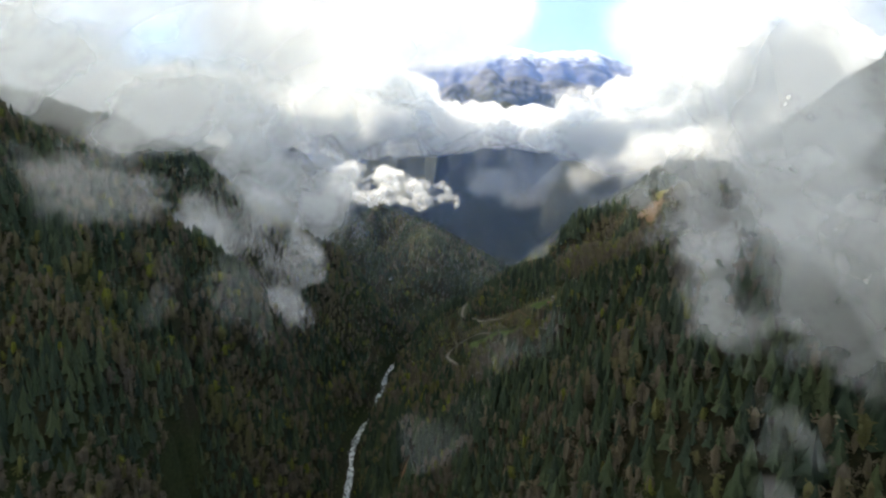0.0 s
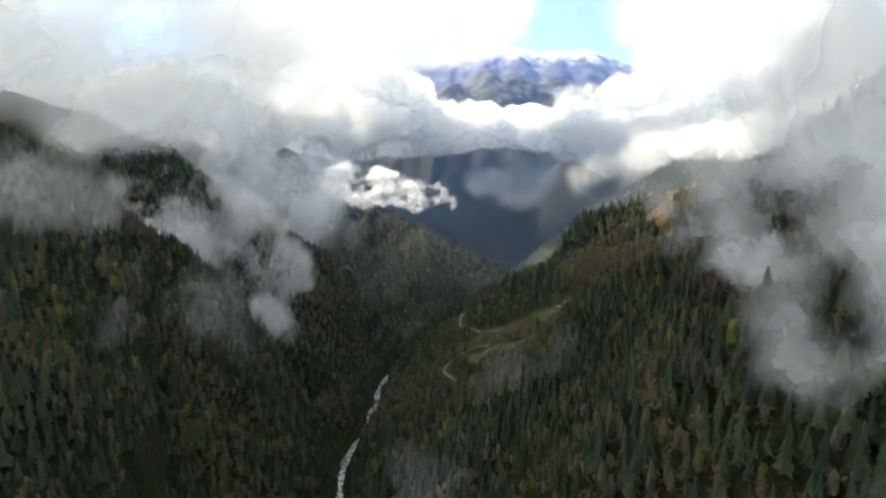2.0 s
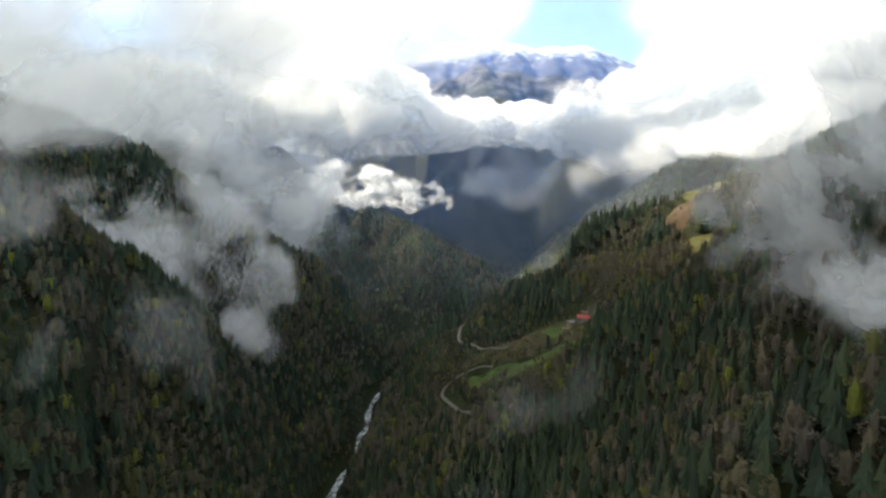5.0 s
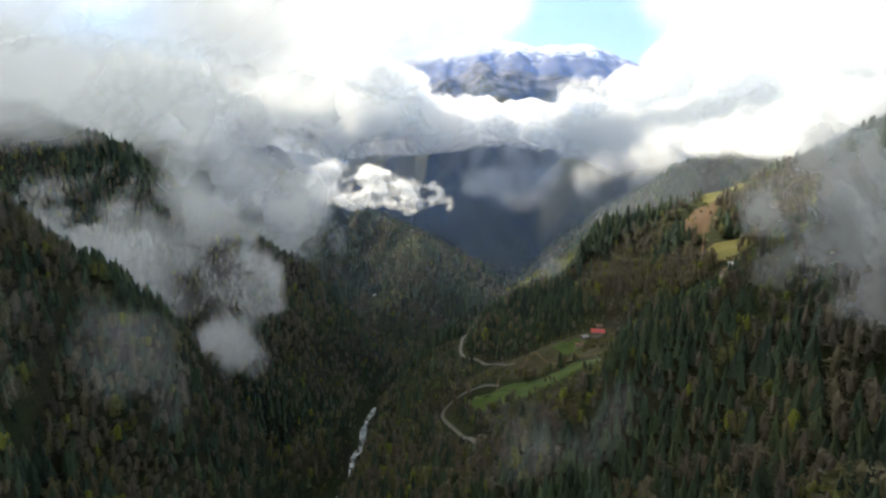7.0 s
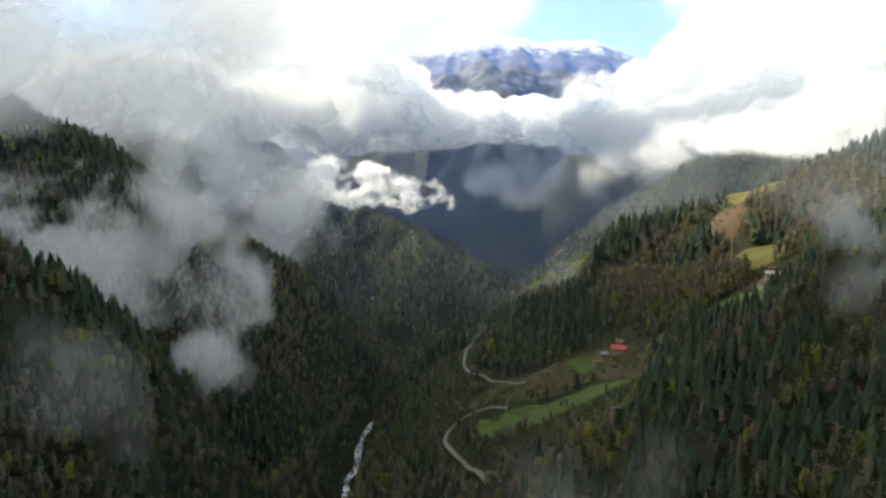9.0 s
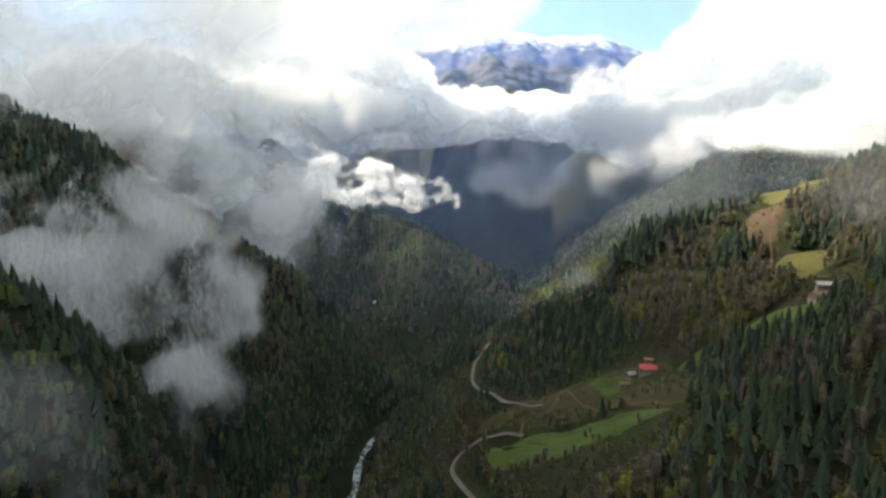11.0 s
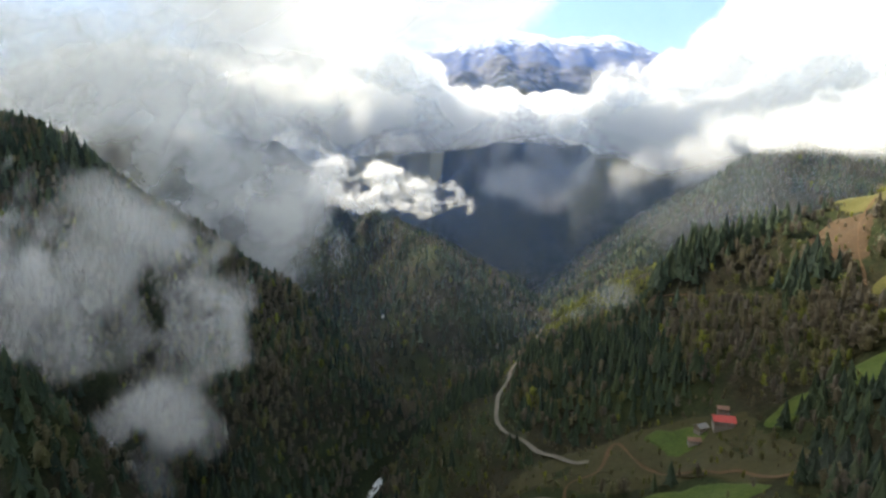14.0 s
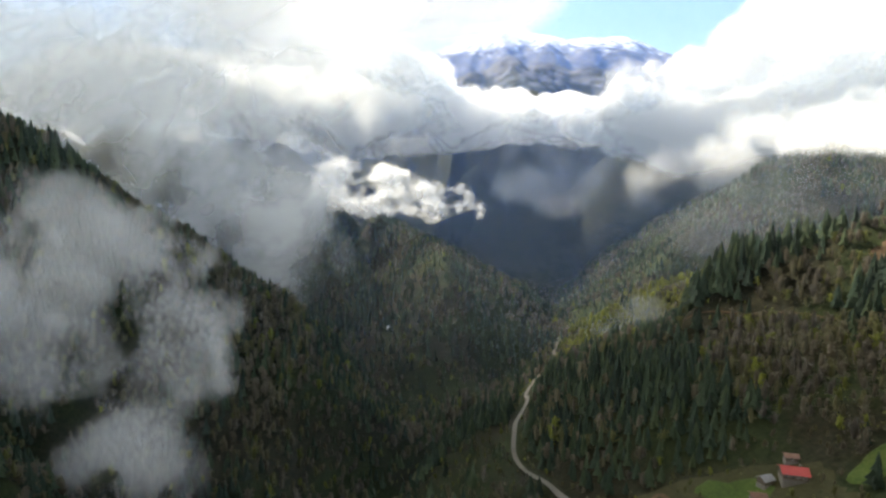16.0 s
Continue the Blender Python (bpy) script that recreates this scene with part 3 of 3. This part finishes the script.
plant(-760, 470, 20, 420, 5.6, 1, False, (40, 215, 296, 378))
plant(-620, 560, 420, 900, 6.2, 2, False)
plant(-560, 420, -330, 20, 8.5, 4, True)
plant(-700, 900, 900, 1720, 10.0, 3, True)


# ---- houses ----
def part(name, bm, material, parent, label=""):
    me = bpy.data.meshes.new(name)
    bm.to_mesh(me)
    bm.free()
    me.materials.append(material)
    ob = new(name, me)
    ob.parent = parent
    return tagged(ob, label)


def box(cx, cy, cz, sx, sy, sz, bevel=0.0):
    bm = bmesh.new()
    bmesh.ops.create_cube(bm, size=1.0, matrix=Matrix.Translation((cx, cy, cz)) @ Matrix.Diagonal((sx, sy, sz, 1)))
    if bevel:
        bmesh.ops.bevel(bm, geom=list(bm.edges), offset=bevel, segments=1, affect="EDGES")
    return bm


def gable_wall(lx, ly, h, rise):
    """A house body with two pointed gable ends; the ridge runs along x."""
    bm = bmesh.new()
    v = [bm.verts.new(c) for c in ((-lx, -ly, 0), (lx, -ly, 0), (lx, ly, 0), (-lx, ly, 0), (-lx, -ly, h), (lx, -ly, h), (lx, ly, h), (-lx, ly, h), (-lx, 0, h + rise), (lx, 0, h + rise))]
    for f in ((0, 1, 5, 4), (2, 3, 7, 6), (0, 4, 8, 7, 3), (1, 2, 6, 9, 5), (4, 5, 9, 8), (6, 7, 8, 9), (3, 2, 1, 0)):
        bm.faces.new([v[i] for i in f])
    return bm


def roof_sheet(lx, ly, h, rise, side, over=0.7, ribs=True):
    """One pitched roof side with thickness and standing ribs."""
    run = ly + over
    fall = rise * run / ly
    slope = math.hypot(run, fall)
    tilt = math.atan2(fall, run)
    bm = box(0, -slope / 2, 0.09, 2 * (lx + over), slope, 0.12)
    if ribs:
        n = int(2 * (lx + over) / 0.9)
        for i in range(n + 1):
            x = -(lx + over) + 2 * (lx + over) * i / n
            bmesh.ops.create_cube(bm, size=1.0, matrix=Matrix.Translation((x, -slope / 2, 0.18)) @ Matrix.Diagonal((0.08, slope, 0.07, 1)))
    m = Matrix.Translation((0, 0, h + rise)) @ (Matrix.Rotation(math.pi, 4, "Z") if side > 0 else Matrix.Identity(4)) @ Matrix.Rotation(tilt, 4, "X")
    bmesh.ops.transform(bm, matrix=m, verts=bm.verts)
    return bm


def house(at, turn, lx, ly, h, rise, wall, roof, base, label, windows=3, door=True, name="house", chimney=False, plinth=3.0):
    x, y = at
    ob = new(name)
    ob.matrix_basis = pose(x, y, float(land(np.array([x]), np.array([y]))[0]) + 0.6, 0, 0, turn)
    part("foundation", box(0, 0, -plinth / 2 + 0.3, 2 * lx + 0.3, 2 * ly + 0.3, plinth + 0.6), base, ob, "rough stone foundation")
    bm = gable_wall(lx, ly, h, rise)
    bmesh.ops.translate(bm, vec=(0, 0, 0.6), verts=bm.verts)
    part("wall", bm, wall, ob)
    for side in (-1, 1):
        bm = roof_sheet(lx, ly, h, rise, side)
        bmesh.ops.translate(bm, vec=(0, 0, 0.6), verts=bm.verts)
        part("roof_slope", bm, roof, ob)
    for k in range(windows):
        wx = -lx + 2 * lx * (k + 0.7) / (windows + 0.4)
        fr = part("window", box(wx, -ly - 0.04, 0.6 + h * 0.58, 1.2, 0.14, 1.3), FRAME, ob, "white-framed window")
        part("pane", box(wx, -ly - 0.10, 0.6 + h * 0.58, 0.95, 0.06, 1.05), GLASS, fr, "dark glass pane")
    if door:
        part("door", box(-lx * 0.15, -ly - 0.05, 0.6 + 1.0, 1.0, 0.12, 2.0), TIMBER, ob, "weathered plank door")
    if chimney:
        part("chimney", box(lx * 0.5, 0.6, 0.6 + h + rise + 0.3, 0.7, 0.7, 1.6, 0.05), base, ob, "stone chimney")
    return tagged(ob, label, "house")


RED = plain_material("red_sheet_roof", [(0.3, (0.26, 0.035, 0.030)), (0.6, (0.40, 0.055, 0.045)), (0.8, (0.46, 0.10, 0.08))], 0.8, 0.55, 0.1, 0.02, 0.4)
RUST = plain_material("rusty_sheet_roof", [(0.3, (0.10, 0.055, 0.04)), (0.6, (0.20, 0.12, 0.09)), (0.8, (0.28, 0.2, 0.17))], 0.8, 0.7, 0.1, 0.02)
TIN = plain_material("grey_sheet_roof", [(0.3, (0.16, 0.16, 0.165)), (0.7, (0.33, 0.33, 0.33))], 0.7, 0.5, 0.1, 0.02, 0.4)
STONE = plain_material("field_stone", [(0.3, (0.12, 0.11, 0.10)), (0.7, (0.28, 0.26, 0.23))], 1.6, 0.9, 0.8, 0.1)
TIMBER = plain_material("weathered_timber", [(0.3, (0.08, 0.065, 0.05)), (0.7, (0.20, 0.17, 0.14))], 2.2, 0.9, 0.5, 0.03)
PLASTER = plain_material("pale_plaster", [(0.3, (0.45, 0.43, 0.39)), (0.7, (0.66, 0.63, 0.58))], 1.0, 0.9, 0.2, 0.02)
FRAME = plain_material("window_frame_paint", [(0.3, (0.6, 0.6, 0.58)), (0.7, (0.75, 0.75, 0.72))], 3.0, 0.6, 0.1, 0.01)
GLASS = plain_material("dark_glass", [(0.3, (0.015, 0.018, 0.02)), (0.7, (0.03, 0.035, 0.04))], 1.0, 0.08, 0.0, 0.01, 0.5)
house((138, 512), -14, 5.3, 3.7, 3.0, 2.0, TIMBER, RED, STONE, "timber mountain house with a red sheet-metal roof", 4, True, "house", True, 5.0)
house((142, 522), -14, 2.6, 2.0, 2.2, 1.0, TIMBER, RUST, STONE, "small shed with a rusty roof behind the house", 1, True, "shed")
house((127, 515), 22, 2.8, 2.2, 2.4, 1.3, TIMBER, TIN, STONE, "weathered timber shed with a grey roof", 1, True, "shed")
house((121, 509), -8, 3.0, 2.0, 2.0, 0.9, TIMBER, RUST, STONE, "low brown-roofed barn beside the meadow", 0, True, "barn")
house((240, 492), 10, 5.0, 3.6, 3.4, 1.8, TIMBER, RUST, STONE, "timber hamlet house with a brown roof", 3, True, "house")
house((250, 503), -20, 4.2, 3.2, 3.0, 1.6, TIMBER, TIN, STONE, "hamlet house with a light grey roof", 2, True, "house")
house((286, 718), 5, 3.4, 2.6, 2.6, 1.3, PLASTER, TIN, STONE, "small whitish hut on the shoulder among spruces", 1, True, "hut")
house((330, 655), 15, 2.2, 1.8, 2.2, 1.1, TIMBER, TIN, STONE, "tiny timber hut on the hilltop pasture", 1, True, "hut")


# ---- boulders in the river ----
ROCK = plain_material("wet_rock", [(0.3, (0.035, 0.035, 0.035)), (0.7, (0.13, 0.125, 0.12))], 0.8, 0.6, 0.6, 0.2, 0.4)


def boulder_mesh(seed):
    bm = bmesh.new()
    bmesh.ops.create_icosphere(bm, subdivisions=2, radius=1.0)
    for v in bm.verts:
        v.co *= 1 + 0.35 * noise.noise(v.co * 1.3 + Vector((seed * 7.1, 0, 0)))
        v.co.z *= 0.7
    me = bpy.data.meshes.new("boulder")
    bm.to_mesh(me)
    bm.free()
    me.materials.append(ROCK)
    return me


BOULDERS = [boulder_mesh(k) for k in range(5)]
near_river = river_line[(river_line[:, 1] > 300) & (river_line[:, 1] < 840)]
for k in range(170):
    c = near_river[rng.randint(0, len(near_river) - 1)]
    off = rng.choice([-1, 1]) * abs(rng.normal(1.9, 1.3))
    size = rng.uniform(0.6, 1.9)
    ob = new("boulder", BOULDERS[k % 5])
    bx, by = c[0] + off, c[1] + rng.uniform(-2, 2)
    ob.matrix_basis = pose(bx, by, float(land(np.array([c[0]]), np.array([c[1]]))[0]) + 0.9 + 0.1 * size, rng.uniform(-20, 20), rng.uniform(-20, 20), rng.uniform(0, 360)) @ Matrix.Diagonal((size, size * rng.uniform(0.7, 1.2), size, 1))
    tagged(ob, "dark wet boulder in the foaming river", "boulder", "boulders in the river")


# ---- clouds and mist ----
def cloud(name, puffs, material, dens, layers, label, seed=1, tilt=0.45, hug=16.0):
    """A cloud whose body is the sum of soft puffs (x, y, z, rx, ry, rz), cut into thin leaning layers of droplets
    that run out to nothing at the edge and just over the treetops."""
    rr = np.random.RandomState(seed)
    P = np.array(puffs, float)
    c, r = P[:, :3], P[:, 3:] * 1.25
    lo, hi = (c - 1.22 * r).min(0), (c + 1.22 * r).max(0)
    mid = (lo[2] + hi[2]) / 2
    lean = tilt * (hi[2] - lo[2]) / 2
    step = max(4.0, r.min() / 6)
    xs = np.linspace(lo[0], hi[0], int(np.clip((hi[0] - lo[0]) / step, 10, 90)))
    zs = np.linspace(lo[2], hi[2], int(np.clip((hi[2] - lo[2]) / step, 8, 60)))
    A, B = np.meshgrid(xs, zs)
    ob = new(name)
    ob.location = P[0, :3]
    depth = (c[:, 1] + r[:, 1]).max() - (c[:, 1] - r[:, 1]).min()
    layers = int(np.clip(layers * depth / (2 * r[:, 1].mean()), layers, 44))
    for k in range(layers):
        ph = rr.uniform(0, 6.28, 4)
        Y = lo[1] - lean + (depth + 2 * lean) * (k + rr.uniform(0.25, 0.75)) / layers + tilt * (B - mid)
        size = r.mean() * 1.3
        Y = Y + 0.10 * depth * (np.sin(A / size + ph[0]) * np.sin(B / size + ph[1]) + 0.4 * np.sin(2.3 * A / size + ph[2]))
        core = np.full(A.shape, -1.5)
        for (x, y, z), (rx, ry, rz) in zip(c, r):
            q = 1 - ((A - x) / rx) ** 2 - ((Y - y) / ry) ** 2 - ((B - z) / rz) ** 2
            core = soft_max(core, np.maximum(q, -1.5), 0.2)
        if hug:
            core = core - np.clip((land(A, Y) + hug - B) / 22, 0, 2.5)
        f = grid_faces(len(xs), len(zs))
        f = f[core.ravel()[f].max(1) > -0.45]
        if not len(f):
            continue
        used, f = np.unique(f, return_inverse=True)
        v = np.stack([A.ravel(), Y.ravel(), B.ravel()], 1)[used] - P[0, :3]
        mesh_ob("layer", v, f.reshape(-1, 4), material, ob, True, {"core": core.ravel()[used], "thick": np.full(len(used), dens)})
    return tagged(ob, label, "cloud")


# the grey ceiling over the left ridges and its bright rim
cloud("cloud_ceiling", [(-900, 1250, 680, 480, 200, 190), (-560, 1350, 740, 440, 220, 190), (-413, 1850, 880, 430, 230, 190), (-560, 1650, 790, 340, 170, 130), (-600, 1050, 800, 440, 220, 150), (-850, 1050, 620, 380, 160, 150), (-650, 1230, 580, 290, 120, 95)], SMOOTH, 0.5, 6, "grey cloud ceiling hanging over the wooded ridges", 1, hug=0)
cloud("cloud_ceiling", [(-200, 2150, 1000, 420, 200, 175), (30, 2250, 1060, 230, 160, 150)], SMOOTH, 0.45, 6, "thin bright edge of the cloud ceiling", 20, hug=0, tilt=-0.55)
cloud("ridge_fog", [(-600, 1010, 520, 210, 90, 80), (-500, 1060, 465, 190, 80, 85), (-380, 1080, 400, 150, 80, 105), (-262, 1030, 318, 82, 60, 85), (-350, 1200, 424, 120, 70, 90), (-480, 1150, 540, 270, 100, 85), (-720, 1150, 570, 270, 100, 95)], MIST, 0.40, 6, "pale grey fog behind the wooded ridge", 2)
cloud("ridge_fog", [(-470, 400, 510, 160, 80, 62), (-330, 410, 470, 110, 60, 45), (-640, 420, 560, 200, 110, 90)], MIST, 0.42, 7, "grey cloud hanging on the top of the spur", 17)
cloud("ridge_fog", [(-560, 790, 540, 170, 70, 75), (-420, 810, 470, 100, 50, 45)], MIST, 0.16, 6, "thin grey cloud dragging over the wooded crest", 22)
# the white bank before the peak, and the puffs below it
cloud("cloud_bank", [(-742, 2300, 690, 260, 140, 140), (-454, 2350, 680, 360, 200, 170), (-50, 2400, 612, 390, 210, 95), (298, 2400, 602, 290, 150, 80), (-700, 2080, 610, 300, 110, 120), (-420, 2080, 590, 240, 110, 100), (-1080, 2050, 640, 340, 120, 150)], CLOUD, 0.8, 7, "dazzling white cloud bank below the snowy peak", 3, hug=0, tilt=-0.55)
cloud("mist_puff", [(-300, 1500, 455, 70, 40, 75), (-255, 1480, 390, 80, 45, 52), (-170, 1470, 362, 100, 50, 50), (-70, 1440, 335, 90, 52, 44), (-20, 1440, 305, 75, 45, 38)], PUFF, 0.28, 8, "cream-white puff of mist over the middle hill", 4, tilt=-0.55)
cloud("mist_puff", [(147, 1900, 444, 130, 60, 105), (259, 1900, 381, 140, 60, 105)], MIST, 0.1, 7, "ragged thin mist before the blue mountain side", 5, tilt=-0.55)
cloud("cumulus", [(544, 1800, 615, 190, 95, 165), (790, 1820, 680, 290, 150, 200), (1050, 1750, 680, 320, 140, 260), (700, 1720, 536, 350, 190, 88), (474, 1800, 532, 135, 70, 75)], CLOUD, 0.55, 6, "towering white cumulus over the wooded dome", 6, hug=0, tilt=-0.55)
cloud("cumulus", [(480, 740, 650, 190, 110, 120), (720, 800, 690, 260, 150, 180), (640, 700, 610, 200, 110, 90)], MIST, 0.14, 7, "white cloud drifting above the shoulder", 16, tilt=-0.55)
cloud("mist_streak", [(460, 1620, 408, 95, 51, 104), (553, 1600, 432, 100, 50, 66)], MIST, 0.08, 7, "streaks of mist hanging below the cumulus", 7, tilt=-0.55)
cloud("hill_fog", [(650, 1310, 490, 170, 80, 45), (840, 1250, 510, 200, 80, 80), (680, 1130, 475, 130, 60, 50)], MIST, 0.32, 5, "thin grey fog over the rounded hilltop", 8, tilt=-0.55)
cloud("hill_fog", [(520, 1180, 385, 150, 60, 62), (400, 1150, 330, 100, 50, 50)], MIST, 0.06, 5, "thin mist drifting across the rounded hill", 24)
# fog in the hollows
cloud("valley_fog", [(-265, 610, 300, 66, 45, 58), (-375, 610, 372, 64, 42, 42), (-315, 600, 338, 74, 45, 55), (-232, 595, 258, 54, 38, 66), (-255, 680, 320, 60, 40, 45), (-330, 560, 300, 60, 35, 40), (-390, 700, 330, 80, 45, 50)], NEAR, 0.22, 7, "grey fog filling the hollow between two spurs", 9)
cloud("mist_streak", [(152, 800, 264, 42, 20, 20)], NEAR, 0.15, 6, "thin smoky streak of mist above the treetops", 10)
cloud("slope_fog", [(180, 158, 402, 50, 38, 46), (240, 165, 425, 90, 45, 65), (330, 190, 460, 120, 50, 80), (197, 264, 372, 48, 32, 46), (250, 274, 402, 62, 36, 55)], NEAR, 0.36, 7, "pale fog bank drifting along the near slope", 11)
cloud("slope_fog", [(140, 35, 372, 41, 32, 54), (137, 5, 328, 34, 25, 54), (185, 80, 402, 54, 34, 50), (245, 110, 430, 80, 40, 62)], NEAR, 0.34, 8, "soft pale fog close to the steep slope", 21)
cloud("slope_fog", [(420, 600, 445, 130, 60, 60), (340, 520, 400, 90, 50, 45), (510, 640, 480, 150, 80, 75)], MIST, 0.12, 6, "thin pale fog over the upper pastures", 18)
cloud("mist_wisp", [(-240, 350, 275, 70, 40, 50)], NEAR, 0.06, 6, "thin mist trailing over the dark wooded slope", 19)
cloud("mist_wisp", [(-258, 290, 272, 44, 22, 50)], NEAR, 0.08, 6, "faint wisp of mist on the dark slope", 12)
cloud("mist_wisp", [(-305, 320, 385, 48, 26, 60)], NEAR, 0.14, 6, "pale wisp of mist on the wooded spur", 13)
cloud("mist_wisp", [(61, 300, 250, 36, 22, 50), (14, 250, 210, 36, 18, 32), (115, 388, 278, 28, 18, 22)], NEAR, 0.03, 6, "faint smoky mist over the spruces", 14)


def shade_deck(z, seed, dens):
    """An unseen cloud deck, carried on overhead and behind to shade the land, thinning out towards the valley head."""
    xs, ys = np.linspace(-3200, 2600, 40), np.linspace(-3000, 2400, 44)
    A, B = np.meshgrid(xs, ys)
    zz = z + 60 * value_noise(A, B, 400, seed)
    # Reaches further left to darken the ceiling, cut back right to let sun in.
    reach = 1370 + 650 * np.clip((-600 - A) / 250, 0, 1) - 450 * np.clip((A + 380) / 150, 0, 1)
    edge = np.clip((reach - B) / 450, 0, 1) * np.clip((A + 3200) / 400, 0, 1) * np.clip((650 - A) / 500, 0, 1)
    v = np.stack([A.ravel(), B.ravel(), zz.ravel()], 1)
    return tagged(mesh_ob("shade_deck", v, grid_faces(40, 44), DECK, None, True, {"thick": (edge * dens).ravel(), "core": np.full(len(v), 0.6)}), "unseen grey cloud deck added overhead for shade", "cloud", kind="stuff")


shade_deck(960, 31, 0.95)
shade_deck(1040, 32, 0.8)
shade_deck(1120, 33, 0.8)


# An added upright sheet whose colour stands in for hazy air.
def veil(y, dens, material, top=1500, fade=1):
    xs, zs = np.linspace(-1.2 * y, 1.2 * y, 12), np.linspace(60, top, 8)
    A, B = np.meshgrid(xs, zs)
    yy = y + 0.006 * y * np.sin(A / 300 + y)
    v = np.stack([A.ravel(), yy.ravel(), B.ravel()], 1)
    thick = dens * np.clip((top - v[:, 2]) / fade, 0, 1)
    return tagged(mesh_ob("haze", v, grid_faces(12, 8), material, None, True, {"thick": thick, "core": np.full(len(v), 0.6)}), "tinted sheet standing in for distance haze", "haze", kind="stuff")


# Pale sheets lift the dark woods, blue ones tint the far slopes and peak.
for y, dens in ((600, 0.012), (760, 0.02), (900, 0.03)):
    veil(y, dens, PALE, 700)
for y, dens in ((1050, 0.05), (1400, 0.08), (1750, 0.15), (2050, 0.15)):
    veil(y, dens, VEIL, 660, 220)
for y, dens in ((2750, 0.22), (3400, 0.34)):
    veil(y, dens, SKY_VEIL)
